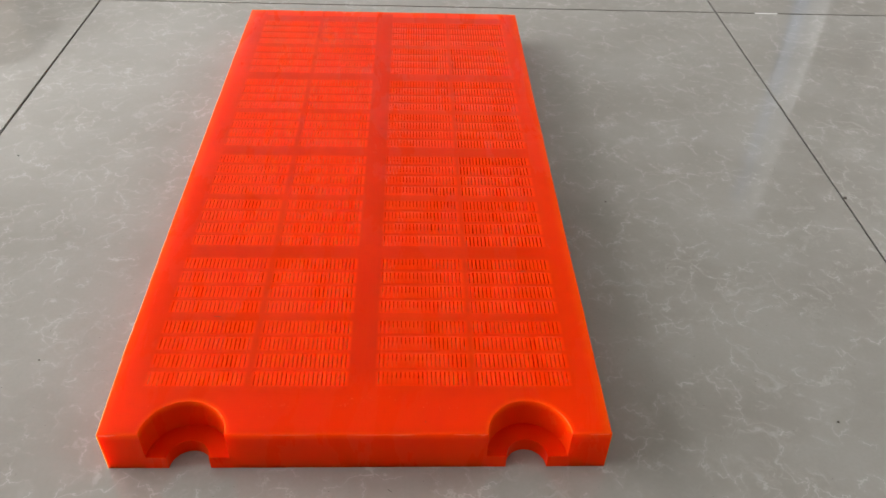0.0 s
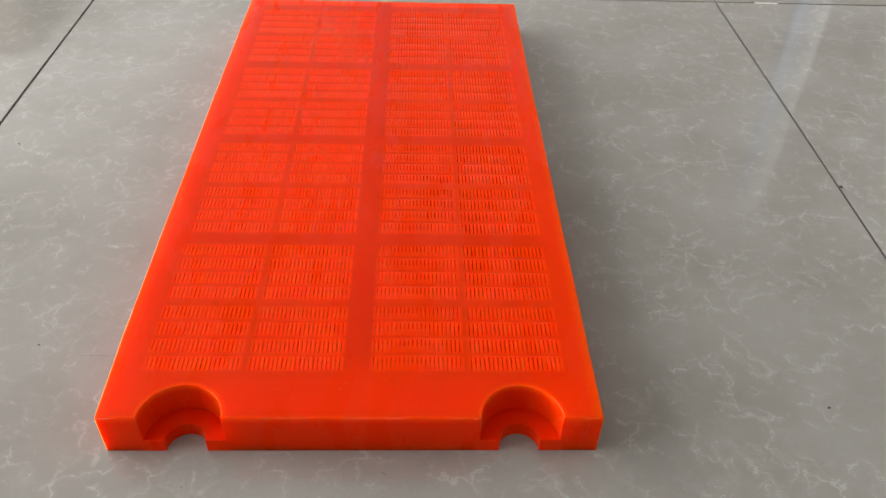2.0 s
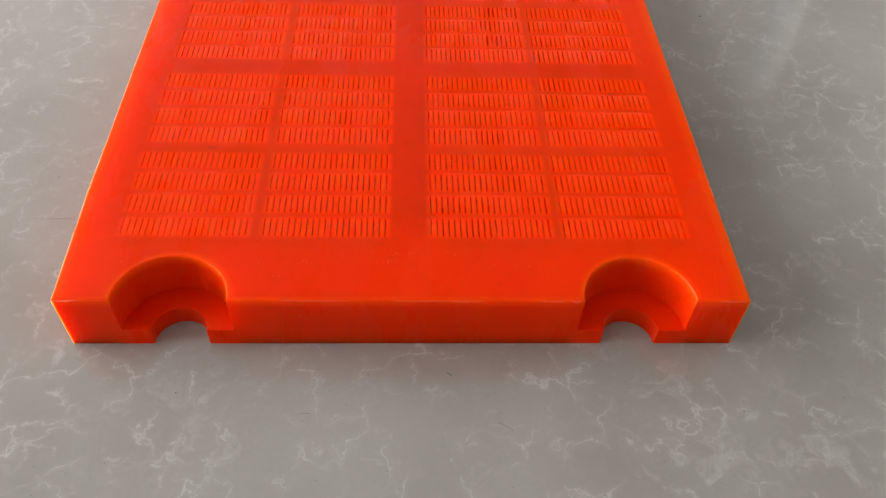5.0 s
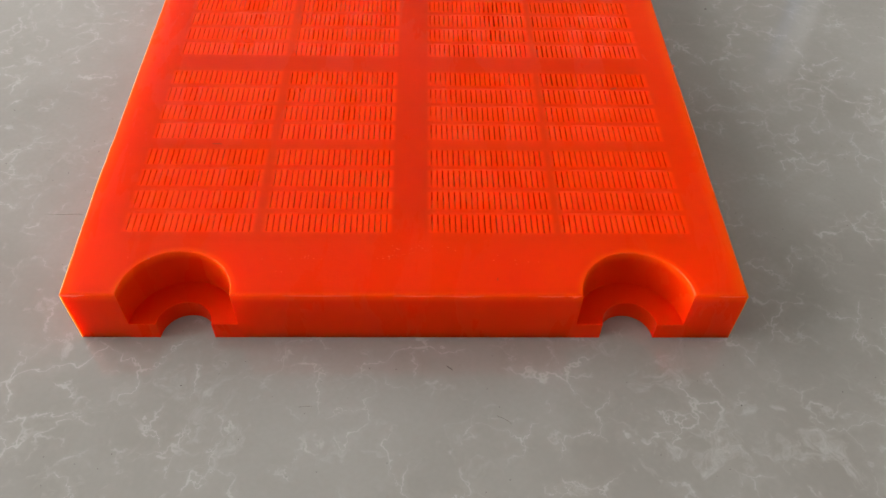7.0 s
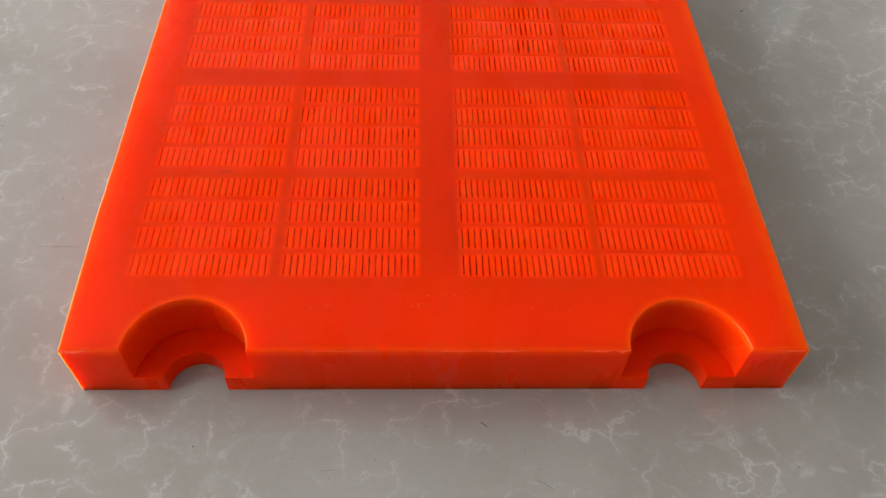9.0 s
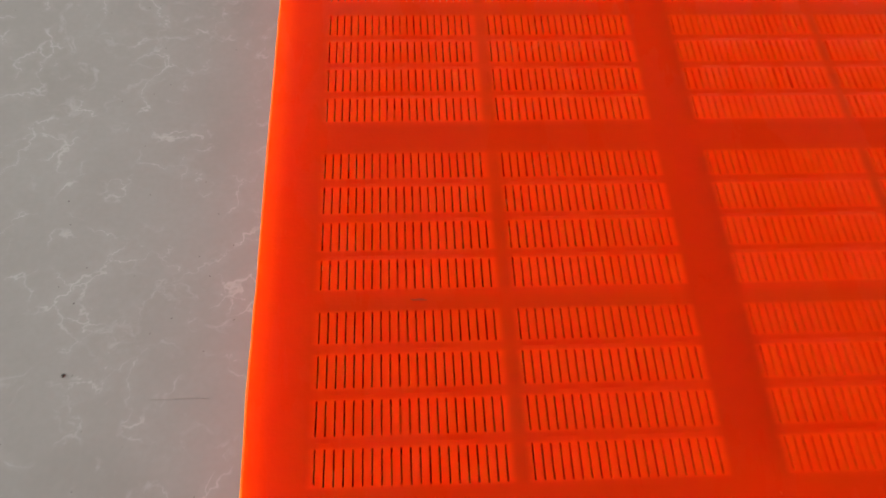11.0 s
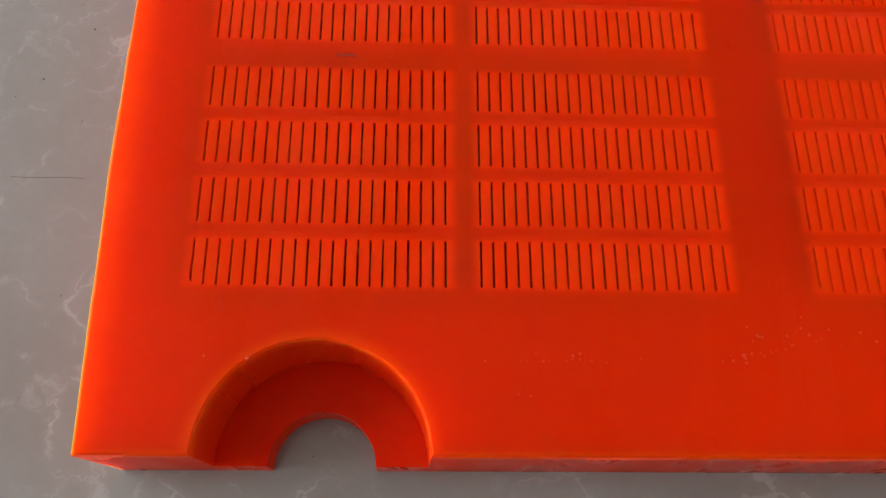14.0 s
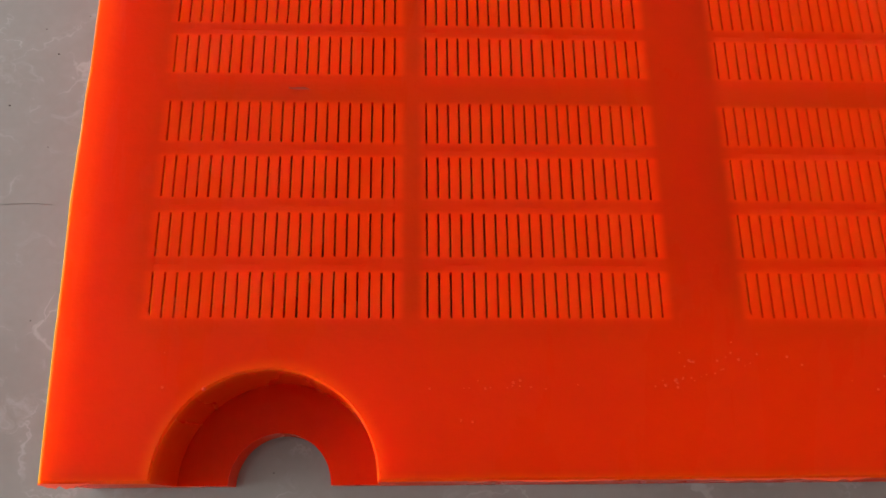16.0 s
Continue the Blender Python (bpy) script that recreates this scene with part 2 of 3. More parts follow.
def wall(name, axis, at, a0, a1, holes):
    """A wall of thickness T across one axis at its inner face, with rectangular openings (a, b, z0, z1) along it, joined from blocks."""
    cuts = sorted({a0, a1, *[h[0] for h in holes], *[h[1] for h in holes]})
    bm = bmesh.new()
    for s, e in zip(cuts, cuts[1:]):
        gaps = sorted((h[2], h[3]) for h in holes if h[0] <= s and h[1] >= e)
        z = 0.0
        spans = []
        for g0, g1 in gaps:
            spans.append((z, g0))
            z = g1
        spans.append((z, CEIL))
        for z0, z1 in spans:
            if z1 - z0 < 0.001:
                continue
            made = bmesh.ops.create_cube(bm, size=1)["verts"]
            out = at + T * (1 if at > 0 else -1)
            for v in made:
                d, w, z2 = (v.co.x + 0.5), (v.co.y + 0.5), (v.co.z + 0.5)
                p_out, p_along, p_z = at + d * (out - at), s + w * (e - s), z0 + z2 * (z1 - z0)
                v.co = (p_out, p_along, p_z) if axis == "x" else (p_along, p_out, p_z)
    bmesh.ops.remove_doubles(bm, verts=bm.verts[:], dist=0.0001)
    bmesh.ops.recalc_face_normals(bm, faces=bm.faces[:])
    me = bpy.data.meshes.new(name)
    bm.to_mesh(me)
    bm.free()
    # the unseen south wall is greyer, to cut light from behind the camera
    me.materials.append(PAINT if name != "wall_south" else DARK_PAINT)
    return tagged(new(name, me), "plain painted room wall", "wall", kind="structure")


SIDE = (-1.35, 3.95, 0.08, 2.74)
FAR = (2.29, 2.50, 0.15, 3.05)
wall("wall_west", "x", X0, Y0 - T, Y1 + T, [SIDE])
wall("wall_east", "x", X1, Y0 - T, Y1 + T, [])
wall("wall_north", "y", Y1, X0, X1, [FAR])
wall("wall_south", "y", Y0, X0, X1, [])
tagged(new("ceiling", box_mesh("ceiling", (X0 - T, Y0 - T, CEIL), (X1 + T, Y1 + T, CEIL + 0.2), CEILING_PAINT)), "plain grey painted ceiling", "ceiling", kind="structure")
# beam added out of view to shade the ceiling east of it
tagged(new("shading_beam", box_mesh("shading_beam", (0.62, Y0, CEIL - 0.42), (0.87, Y1, CEIL - 0.002), CEILING_PAINT)), "unseen grey beam added to shade part of the ceiling", "beam", kind="structure")


def window(name, axis, at, a0, a1, z0, z1, panes):
    root = tagged(new(name), "grey-framed daylight window in a plain wall", "window", kind="structure")
    mid = at + 0.12 * (1 if at > 0 else -1)

    def bar(a, b, c, d):
        lo, hi = (mid - 0.03, a, c), (mid + 0.03, b, d)
        if axis == "y":
            lo, hi = (a, mid - 0.03, c), (b, mid + 0.03, d)
        part("window_frame", box_mesh("window_frame", lo, hi, FRAME_PAINT, 0.004), root)

    f = 0.045
    bar(a0, a1, z0, z0 + f), bar(a0, a1, z1 - f, z1)
    for i in range(panes + 1):
        c = a0 + f / 2 + (a1 - a0 - f) * i / panes
        bar(c - f / 2, c + f / 2, z0 + f + 0.001, z1 - f - 0.001)
        if i < panes:
            d = a0 + f / 2 + (a1 - a0 - f) * (i + 1) / panes
            lo, hi = (mid - 0.003, c + f / 2, z0 + f), (mid + 0.003, d - f / 2, z1 - f)
            if axis == "y":
                lo, hi = (c + f / 2, mid - 0.003, z0 + f), (d - f / 2, mid + 0.003, z1 - f)
            pane = part("pane", box_mesh("pane", lo, hi, GLASS), root, "clear window glass")
            pane.visible_shadow = False
    return root


window("window_1", "x", X0, *SIDE, 3)
window("window_2", "y", Y1, *FAR, 1)


# ---- a dark cabinet against the far wall, mirrored in the polished floor ----
DARK_WOOD = plain("dark_brown_wood", (0.10, 0.07, 0.045), (0.16, 0.11, 0.07), 0.45, 8)
cabinet = tagged(new("cabinet"), "dark brown wooden cabinet standing against the far wall", "cabinet")
part("body", box_mesh("body", (-3.15, Y1 - 0.40, 0.06), (-2.02, Y1 - 0.01, 1.66), DARK_WOOD, 0.004), cabinet)
part("top", box_mesh("top", (-3.17, Y1 - 0.42, 1.661), (-2.12, Y1 - 0.01, 1.70), DARK_WOOD, 0.004), cabinet)
part("plinth", box_mesh("plinth", (-3.12, Y1 - 0.37, 0.0), (-2.05, Y1 - 0.02, 0.059), DARK_WOOD), cabinet)
for a in (-3.14, -2.583):
    door = part("door", box_mesh("door", (a, Y1 - 0.42, 0.08), (a + 0.552, Y1 - 0.401, 1.64), DARK_WOOD, 0.003), cabinet)
    hx = a + 0.50 if a < -3 else a + 0.05
    part("handle", box_mesh("handle", (hx - 0.008, Y1 - 0.45, 0.80), (hx + 0.008, Y1 - 0.421, 0.94), FRAME_PAINT, 0.004), door, "pale bar handle")


# ---- the screen panel ----


def row_starts():
    out = []
    for b in range(4):
        for g in range(2):
            y = BLOCK_0 + b * BLOCK_PITCH + g * (GROUP_L + GROUP_GAP)
            out.append([y + r * (SLOT_L + ROW_GAP) for r in range(4)])
    return out


def bow(y):
    return -0.0009 * math.sin(math.pi * y / 0.72)


def swell(y):
    """The long side that takes the light stands a little proud but for its nearer corner."""
    return min(1.0, max(0.0, y / 0.065))


def panel_mesh():
    rng = np.random.default_rng(4)
    # grid lines across: slot edges, and lines that carry the shallow troughs
    xs, slot_cells = [-W / 2 + BEV], set()
    for c0, c1 in COLS:
        if c0 > 0 and c0 < 0.02:
            xs += [0.0]
        xs.append(c0 - 0.0022)
        step = (c1 - c0 - SLOT_W) / (SLOTS - 1)
        for k in range(SLOTS):
            x = c0 + k * step
            slot_cells.add(len(xs))
            xs += [x, x + SLOT_W]
        xs.append(c1 + 0.0022)
    xs.append(W / 2 - BEV)
    ys, slot_rows, trough = [SEAM], set(), {}
    for gi, rows in enumerate(row_starts()):
        ys.append(rows[0] - 0.0018)
        for ri, y in enumerate(rows):
            slot_rows.add(len(ys))
            ys += [y, y + SLOT_L]
            if ri < 3:
                trough[len(ys)] = -0.0005
                ys.append(y + SLOT_L + ROW_GAP / 2)
        ys.append(rows[-1] + SLOT_L + 0.0018)
    ys.append(L - BEV)
    nx, ny = len(xs), len(ys)
    xa, ya = np.array(xs), np.array(ys)
    field_x = np.array([any(c0 - 0.001 < x < c1 + 0.001 for c0, c1 in COLS) for x in xs])
    top = np.full((ny, nx), H)
    for j, dz in trough.items():
        top[j, field_x] += dz
    # broad unevenness of the cast face, fading out at the rim
    for j in range(ny):
        for i in range(nx):
            if 0 < i < nx - 1 and 0 < j < ny - 1:
                top[j, i] += 0.00012 * noise.noise((xs[i] * 22, ys[j] * 22, 3.1))
    low = H - SLOT_D
    # small differences from slot to slot; ragged, part-clogged slots in one stretch of the last column
    dx, dy = np.zeros((ny, nx)), np.zeros((ny, nx))
    order = sorted(slot_cells)
    for n_slot, i in enumerate(order):
        col = n_slot // SLOTS
        for n_row, j in enumerate(sorted(slot_rows)):
            ragged = col == 3 and 6 <= n_row < 16 or col == 2 and 9 <= n_row < 13 and n_slot % SLOTS > 11
            spread = (0.00045 if col == 2 else 0.00026) if ragged else 0.00005
            for q in (j, j + 1):
                dx[q, i] -= spread * rng.random() * (rng.random() < 0.6 or not ragged)
                dx[q, i + 1] += spread * rng.random() * (rng.random() < 0.6 or not ragged)
                dy[q, i] = dy[q, i + 1] = rng.normal(0, 0.00007)
        if n_slot % SLOTS == 0 and col in (0, 2):
            j0 = min(slot_rows)
            dy[j0, i] += 0.0016
            dy[j0, i + 1] += 0.0005
    verts, index, faces = [], {}, []

    def vert(key, co):
        if key not in index:
            index[key] = len(verts)
            verts.append(co)
        return index[key]

    def tv(i, j):
        return vert(("t", i, j), (xs[i] + dx[j, i], ys[j] + dy[j, i], top[j, i]))

    def bv(i, j):
        return vert(("b", i, j), (xs[i], ys[j], 0.0))

    def mv(i, j):
        return vert(("m", i, j), (xs[i] + dx[j, i], ys[j] + dy[j, i], low))

    def is_slot(i, j):
        return i in slot_cells and j in slot_rows

    for j in range(ny - 1):
        for i in range(nx - 1):
            if not is_slot(i, j):
                faces.append((tv(i, j), tv(i + 1, j), tv(i + 1, j + 1), tv(i, j + 1)))
            else:
                for (a, b), (c, d) in (((i, j), (i + 1, j)), ((i + 1, j), (i + 1, j + 1)), ((i + 1, j + 1), (i, j + 1)), ((i, j + 1), (i, j))):
                    faces.append((tv(c, d), tv(a, b), mv(a, b), mv(c, d)))
                faces.append((mv(i, j), mv(i + 1, j), mv(i + 1, j + 1), mv(i, j + 1)))
            faces.append((bv(i, j), bv(i, j + 1), bv(i + 1, j + 1), bv(i + 1, j)))
    # the notched front margin
    N = 40

    def arc(cx, r):
        """From the right end of a half-round to its left end, bulging away from the front."""
        return [(cx + r * math.cos(math.pi * k / N), r * math.sin(math.pi * k / N)) for k in range(N + 1)]

    def front_outline(r, tag, z, lift=0.0):
        """Front edge from left to right, with two half-round bays."""
        ids = []
        for s, cx in enumerate((-NOTCH_X, NOTCH_X)):
            for k, (x, y) in enumerate(reversed(arc(cx, r))):
                wob = 0.00022 * noise.noise((k * 0.35, s * 7.0, 1.7)) if z > 0.02 else 0.0
                yy = (y + wob) if 0 < k < N else lift
                ids.append(vert((tag, s, k), (x, max(yy, lift), z)))
        return ids

    back_top = [tv(i, 0) for i in range(nx)]
    back_bot = [bv(i, 0) for i in range(nx)]
    big_r, small_r = R_BIG, R_SMALL
    top_front = front_outline(big_r + 0.0005, "tf", H, BEV)
    mid_front = front_outline(big_r, "mf", H - BEV)
    led_out = front_outline(big_r, "lo", LEDGE)
    led_in = front_outline(small_r, "li", LEDGE)
    bot_in = front_outline(small_r, "bi", 0.0)
    tl, tr = vert("ctl", (-W / 2 + BEV, BEV, H)), vert("ctr", (W / 2 - BEV, BEV, H))
    ml, mr = vert("cml", (-W / 2, 0, H - BEV)), vert("cmr", (W / 2, 0, H - BEV))
    bl, br = vert("cbl", (-W / 2, 0, 0)), vert("cbr", (W / 2, 0, 0))

    def fill(ids):
        """Triangles over a flat outline."""
        from mathutils.geometry import tessellate_polygon
        for t3 in tessellate_polygon([[Vector((verts[q][0], verts[q][1], 0)) for q in ids]]):
            tri = [ids[q] for q in t3]
            a, b, c = (verts[q] for q in tri)
            area = (b[0] - a[0]) * (c[1] - a[1]) - (b[1] - a[1]) * (c[0] - a[0])
            yield tri if area > 0 else tri[::-1]

    for tri in fill([tl, *top_front, tr, *reversed(back_top)]):
        faces.append(tuple(tri))
    for tri in fill([bl, *bot_in, br, *reversed(back_bot)]):
        faces.append(tuple(reversed(tri)))
    chain_t, chain_m = [tl, *top_front, tr], [ml, *mid_front, mr]
    for a in range(len(chain_t) - 1):
        faces.append((chain_m[a], chain_m[a + 1], chain_t[a + 1], chain_t[a]))
    for s in range(2):
        o = s * (N + 1)
        for k in range(N):
            faces.append((led_out[o + k], led_out[o + k + 1], mid_front[o + k + 1], mid_front[o + k]))
            faces.append((led_in[o + k], led_in[o + k + 1], led_out[o + k + 1], led_out[o + k]))
            faces.append((bot_in[o + k], bot_in[o + k + 1], led_in[o + k + 1], led_in[o + k]))
    n1 = N + 1
    # flat front faces: outer left, middle, outer right
    faces.append((bl, bot_in[0], led_in[0], led_out[0], mid_front[0], ml))
    faces.append((bot_in[N], bot_in[n1], led_in[n1], led_out[n1], mid_front[n1], mid_front[N], led_out[N], led_in[N]))
    faces.append((bot_in[n1 + N], br, mr, mid_front[n1 + N], led_out[n1 + N], led_in[n1 + N]))
    # sides and back, with an uneven trimmed edge
    def rim(ids_top, ids_bot, start_m, start_b, end_m, end_b, outward, tag):
        ms, bs = [start_m], [start_b]
        for k, q in enumerate(ids_top[1:-1], 1):
            x, y, _ = verts[q]
            w = 0.00035 * noise.noise((x * 60, y * 60, 8.3)) + 0.0002 * noise.noise((x * 260, y * 260, 2.2))
            ms.append(vert((tag, "m", k), (x + outward[0] * (BEV + w), y + outward[1] * (BEV + w), H - BEV)))
            bs.append(vert((tag, "b", k), (x + outward[0] * BEV, y + outward[1] * BEV, 0.0)))
        ms.append(end_m), bs.append(end_b)
        for k in range(len(ids_top) - 1):
            faces.append((ms[k], ms[k + 1], ids_top[k + 1], ids_top[k]))
            faces.append((bs[k], bs[k + 1], ms[k + 1], ms[k]))
            if ids_bot[k] != bs[k] or ids_bot[k + 1] != bs[k + 1]:
                loop = [q for q in (ids_bot[k], ids_bot[k + 1], bs[k + 1], bs[k])]
                loop = list(dict.fromkeys(loop))
                if len(loop) > 2:
                    faces.append(tuple(loop))
        return ms, bs

    far_ml, far_mr = vert("fml", (-W / 2, L, H - BEV)), vert("fmr", (W / 2, L, H - BEV))
    far_bl, far_br = vert("fbl", (-W / 2, L, 0)), vert("fbr", (W / 2, L, 0))
    right_t = [tr] + [tv(nx - 1, j) for j in range(ny)]
    right_b = [br] + [bv(nx - 1, j) for j in range(ny)]
    rim(right_t, right_b, mr, br, far_mr, far_br, (1, 0), "r")
    back_t = [tv(i, ny - 1) for i in reversed(range(nx))]
    back_b = [bv(i, ny - 1) for i in reversed(range(nx))]
    rim(back_t, back_b, far_mr, far_br, far_ml, far_bl, (0, 1), "k")
    left_t = [tv(0, j) for j in reversed(range(ny))] + [tl]
    left_b = [bv(0, j) for j in reversed(range(ny))] + [bl]
    rim(left_t, left_b, far_ml, far_bl, ml, bl, (-1, 0), "l")
    # the long sides of the soft cast slab bow slightly to one side
    verts = [(x + bow(y) - (0.0014 * swell(y) if x < -W / 2 + 0.002 else 0), y, z) for x, y, z in verts]
    me = mesh_of("screen_panel", verts, faces, URETHANE)
    bm = bmesh.new()
    bm.from_mesh(me)
    bmesh.ops.recalc_face_normals(bm, faces=bm.faces[:])
    for f in bm.faces:
        f.smooth = True
    for e in bm.edges:
        if len(e.link_faces) == 2 and e.calc_face_angle(0) > radians(28):
            e.smooth = False
    bm.to_mesh(me)
    bm.free()
    return me


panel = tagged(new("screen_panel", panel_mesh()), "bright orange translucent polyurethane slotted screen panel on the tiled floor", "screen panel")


def flash_mesh(name, length, depth, thick, seed):
    """A thin ragged fin of moulding flash along x."""
    rng = random.Random(seed)
    n = 14
    verts, faces = [], []
    for k in range(n + 1):
        x = length * (k / n - 0.5)
        d = depth * (0.25 + 0.75 * rng.random()) * math.sin(math.pi * (k + 0.4) / (n + 0.8))
        verts += [(x, 0.0006, 0), (x, -d, 0.0001), (x, -d, -thick), (x, 0.0006, -thick)]
    for k in range(n):
        a, b = 4 * k, 4 * k + 4
        for q in range(4):
            r = (q + 1) % 4
            faces.append((a + q, a + r, b + r, b + q))
    faces += [(3, 2, 1, 0), (4 * n, 4 * n + 1, 4 * n + 2, 4 * n + 3)]
    return mesh_of(name, verts, faces, TRIM)


for x, length, depth, seed in ((0.026, 0.016, 0.0009, 1), (0.006, 0.024, 0.0005, 2), (0.064, 0.012, 0.0008, 3), (0.0745, 0.006, 0.0012, 4), (-0.147, 0.011, 0.0011, 5), (-0.040, 0.03, 0.0004, 6), (0.145, 0.012, 0.0007, 7)):
    fl = part("moulding_flash", flash_mesh("moulding_flash", length, depth, 0.0003, seed), panel, "thin ragged fin of orange moulding flash")
    fl.location = (x, 0.0, H - 0.0006)


def blob_mesh(name, r, mat, seed, flat=1.0, sub=2):
    bm = bmesh.new()
    bmesh.ops.create_icosphere(bm, subdivisions=sub, radius=r)
    for v in bm.verts:
        v.co *= 1 + 0.35 * noise.noise(v.co * (1.3 / r) + Vector((seed * 3.7, 0, 0)))
        v.co.z *= flat
    for f in bm.faces:
        f.smooth = True
    me = bpy.data.meshes.new(name)
    bm.to_mesh(me)
    bm.free()
    me.materials.append(mat)
    return me


# crumbs of urethane on the notch rim and the long edge
for x, y, z, r in ((-0.1180, 0.0206, H, 0.0005), (W / 2 - 0.0004, 0.168, H - 0.0004, 0.0006), (-W / 2, 0.094, H - 0.0006, 0.0006)):
    bur = part("burr", blob_mesh("burr", r, TRIM, x * 50), panel, "small raised orange burr")
    bur.location = (x, y, z)


def ring_bubbles():
    """Open air bubbles in the cast face: tiny raised rims, too many to count."""
    rng = random.Random(11)
    bm = bmesh.new()
    spots = [(0.002, 0.026, 0.012, 0.005, 22), (-0.010, 0.0215, 0.010, 0.002, 12), (-0.052, 0.021, 0.016, 0.0012, 14), (-0.059, 0.0135, 0.002, 0.0006, 3), (-0.118, 0.022, 0.012, 0.004, 9), (0.06, 0.02, 0.03, 0.006, 8)]
    for cx, cy, sx, sy, count in spots:
        for _ in range(count):
            x, y, r = rng.gauss(cx, sx / 2), rng.gauss(cy, sy / 2), rng.uniform(0.00012, 0.0003)
            if math.hypot(abs(x) - NOTCH_X, y) < 0.0285:
                continue
            a = [bm.verts.new((x + r * s * math.cos(t), y + r * s * math.sin(t), H + z)) for s, z in ((1.3, 0.00006), (1.0, 0.00013), (0.6, 0.00007)) for t in [math.tau * k / 8 for k in range(8)]]
            for ring in range(2):
                for k in range(8):
                    bm.faces.new((a[ring * 8 + k], a[ring * 8 + (k + 1) % 8], a[ring * 8 + 8 + (k + 1) % 8], a[ring * 8 + 8 + k])).smooth = True
            bm.faces.new(a[16:24])
    me = bpy.data.meshes.new("air_bubbles")
    bm.to_mesh(me)
    bm.free()
    me.materials.append(TRIM)
    return me


tagged(part("air_bubbles", ring_bubbles(), panel, "scattered tiny air bubbles in the cast face"), kind="stuff")


def smear_mesh(name, length, width, mat, seed, thick=0.00005):
    """A thin smear with an uneven outline."""
    n = 22
    verts = []
    for z in (0.0, thick):
        for k in range(n):
            t = math.tau * k / n
            w = 1 + 0.45 * noise.noise((math.cos(t) * 1.6 + seed, math.sin(t) * 1.6, 0.4))
            verts.append((length / 2 * math.cos(t) * w, width / 2 * math.sin(t) * w + 0.15 * width * math.sin(3 * math.cos(t)), z))
    faces = [tuple(range(n, 2 * n)), tuple(reversed(range(n)))] + [(k, (k + 1) % n, n + (k + 1) % n, n + k) for k in range(n)]
    return mesh_of(name, verts, faces, mat)


for x, y, l2, w2, turn in ((-0.1001, 0.0979, 0.0050, 0.0008, -6), (0.1135, 0.1458, 0.0035, 0.0012, 10), (0.004, 0.342, 0.002, 0.001, 0), (0.0405, 0.009, 0.0004, 0.0016, 0)):
    sm = part("dirt_smear", smear_mesh("dirt_smear", l2, w2, SMUDGE, x * 100), panel, "small dark dirt smear")
    sm.matrix_local = pose(x, y, H + 0.00006, 0, 0, turn)


# ---- grit and fibres on the floor ----
def grit(x, y, r, flat=0.5):
    ob = new("grit_speck", blob_mesh("grit_speck", r, GRIT, x * 40, flat, 1))
    ob.location = (x, y, r * flat * 0.8)
    tagged(ob, "tiny dark grit speck lying on the tiled floor", "grit", "grit on the floor")


for x, y, r in ((0.4270, 0.2855, 0.0021), (-0.2251, 0.0879, 0.0007), (-0.1015, -0.0262, 0.00035), (0.1497, -0.0366, 0.00035), (0.1979, -0.0296, 0.0003), (-0.0175, -0.0172, 0.00028),
                (0.3163, 0.0334, 0.0010), (-0.333, 0.3406, 0.0009), (0.2047, 0.2774, 0.0008), (-0.2269, 0.1164, 0.0003), (-0.2375, 0.1625, 0.00035), (-0.1903, 0.1094, 0.00028),
                (-0.1783, 0.127, 0.0003), (-0.1675, 0.1083, 0.0003), (-0.274, 0.1667, 0.0003)):
    grit(x, y, r)


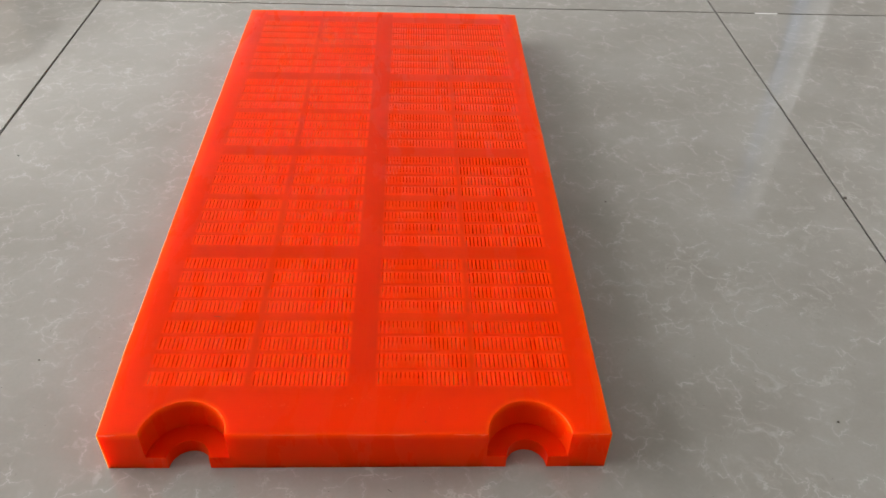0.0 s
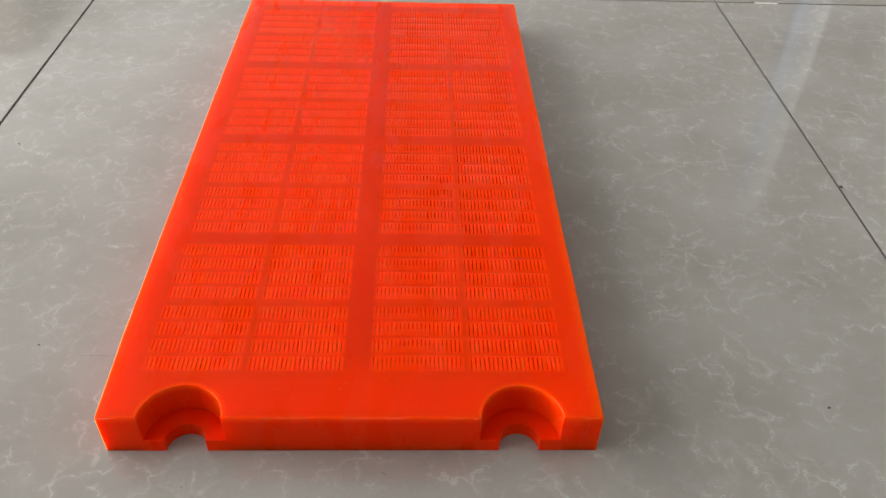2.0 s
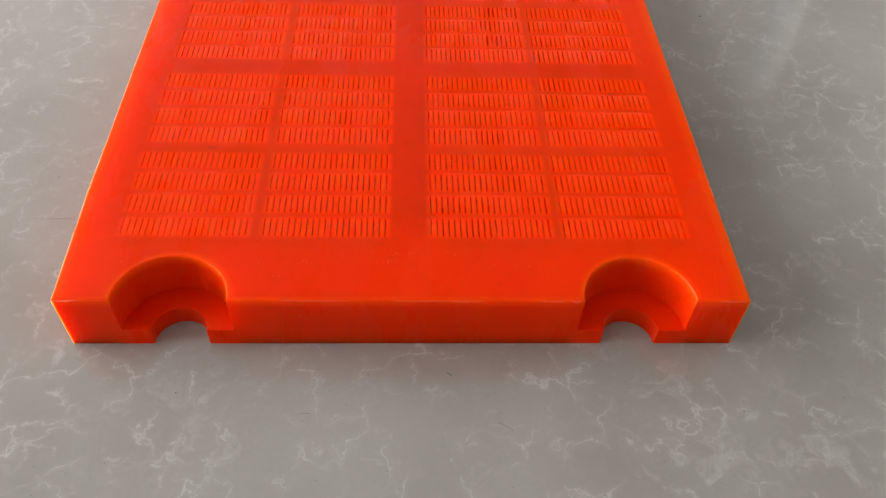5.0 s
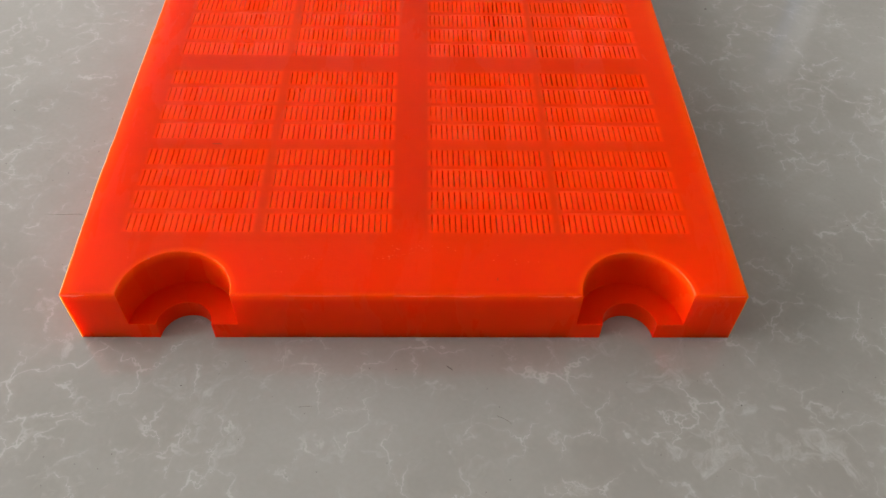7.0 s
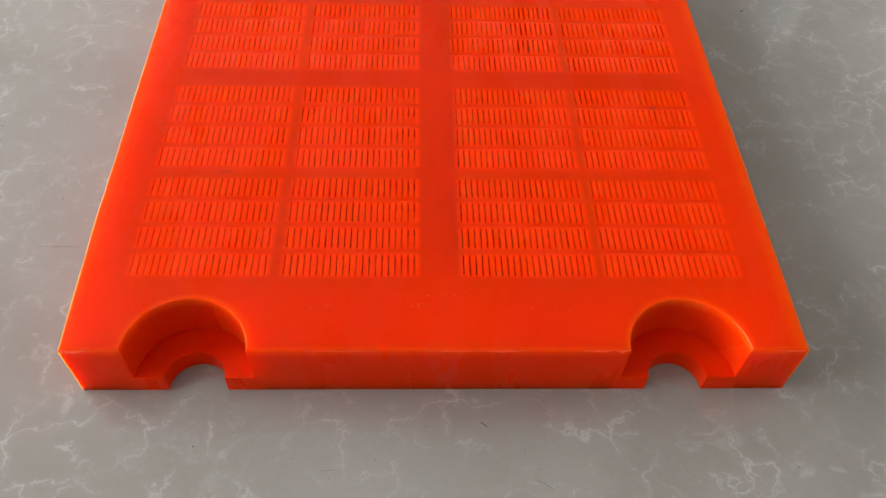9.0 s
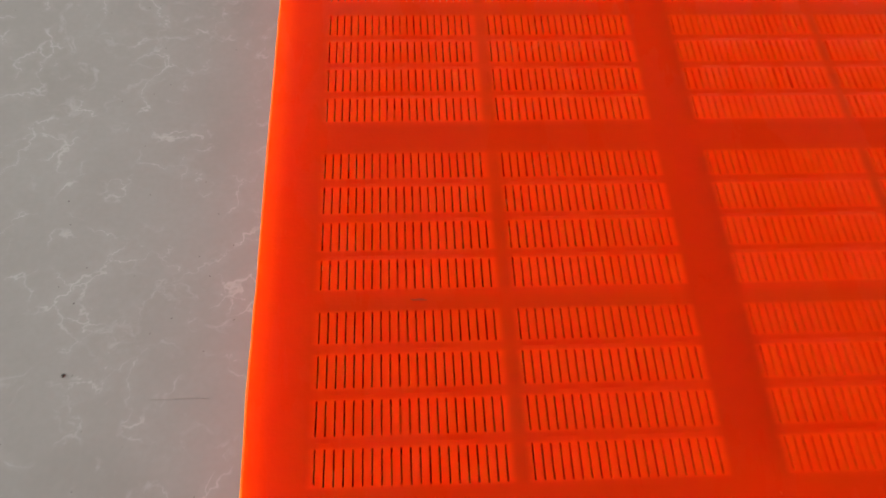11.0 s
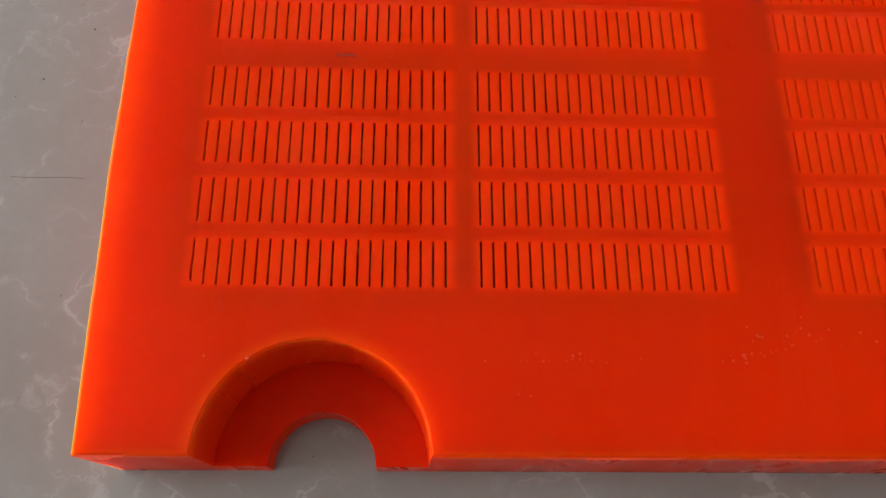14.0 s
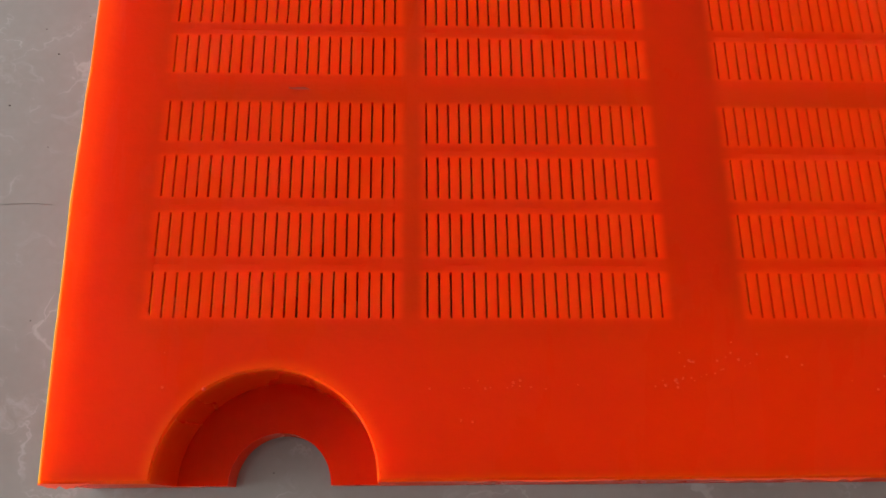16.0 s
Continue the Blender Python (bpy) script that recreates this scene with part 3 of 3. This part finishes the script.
def fibre(name, pts, r, label):
    """A fine fibre as a thin tube through a few points."""
    cu = bpy.data.curves.new(name, "CURVE")
    cu.dimensions, cu.bevel_depth, cu.bevel_resolution = "3D", r, 1
    sp = cu.splines.new("NURBS")
    sp.points.add(len(pts) - 1)
    for q, (x, y) in zip(sp.points, pts):
        q.co = (x, y, r, 1)
    sp.order_u, sp.use_endpoint_u = 3, True
    cu.materials.append(FIBRE)
    return tagged(new(name, cu), label, "fibre", "fibres on the floor")


fibre("fibre", [(-0.1939, 0.0782), (-0.1885, 0.0779), (-0.1826, 0.0782), (-0.1766, 0.0783), (-0.1736, 0.0779)], 0.00006, "thin dark straight fibre lying on the tiled floor")
fibre("fibre", [(0.0395, -0.0415), (0.042, -0.0425), (0.0445, -0.044), (0.046, -0.0455)], 0.0001, "short curved dark fibre lying on the tiled floor")
fibre("fibre", [(0.018, -0.0160), (0.019, -0.0167), (0.0205, -0.018)], 0.0002, "short thick dark fibre lying on the tiled floor")
fibre("fibre", [(-0.048, -0.037), (-0.045, -0.0365), (-0.042, -0.0367)], 0.00006, "short thin dark fibre lying on the tiled floor")


# ---- the floor: grout bed and single tiles ----
floor = tagged(new("floor", box_mesh("floor", (X0 - T, Y0 - T, -0.06), (X1 + T, Y1 + T, -0.0016), GROUT)), "polished pale grey marble-look porcelain tile floor with dark joints", "floor", kind="structure")
PITCH, JOINT, TURN = 0.7905, 0.0026, -0.2
CORNER = Vector((0.4272, 0.6940, 0))
tile_me = box_mesh("tile", (-(PITCH - JOINT) / 2, -(PITCH - JOINT) / 2, -0.009), ((PITCH - JOINT) / 2, (PITCH - JOINT) / 2, 0.0), TILE, 0.0005)
turn_m = pose(0, 0, 0, 0, 0, TURN)
for gx in range(-7, 7):
    for gy in range(-5, 6):
        c = CORNER + turn_m @ Vector(((gx + 0.5) * PITCH, (gy + 0.5) * PITCH, 0))
        if X0 - 0.4 < c.x < X1 + 0.4 and Y0 - 0.4 < c.y < Y1 + 0.4:
            t_ob = part("tile", tile_me, floor)
            t_ob.matrix_local = pose(c.x, c.y, 0, 0, 0, TURN)
pale_strip = part("pale_joint_strip", box_mesh("pale_joint_strip", (-0.015, -0.0016, -0.004), (0.015, 0.0016, -0.0001), FRAME_PAINT), floor, "pale strip covering a short stretch of the dark joint")
pale_strip.matrix_local = pose(0.494, 0.6938, 0, 0, 0, TURN)
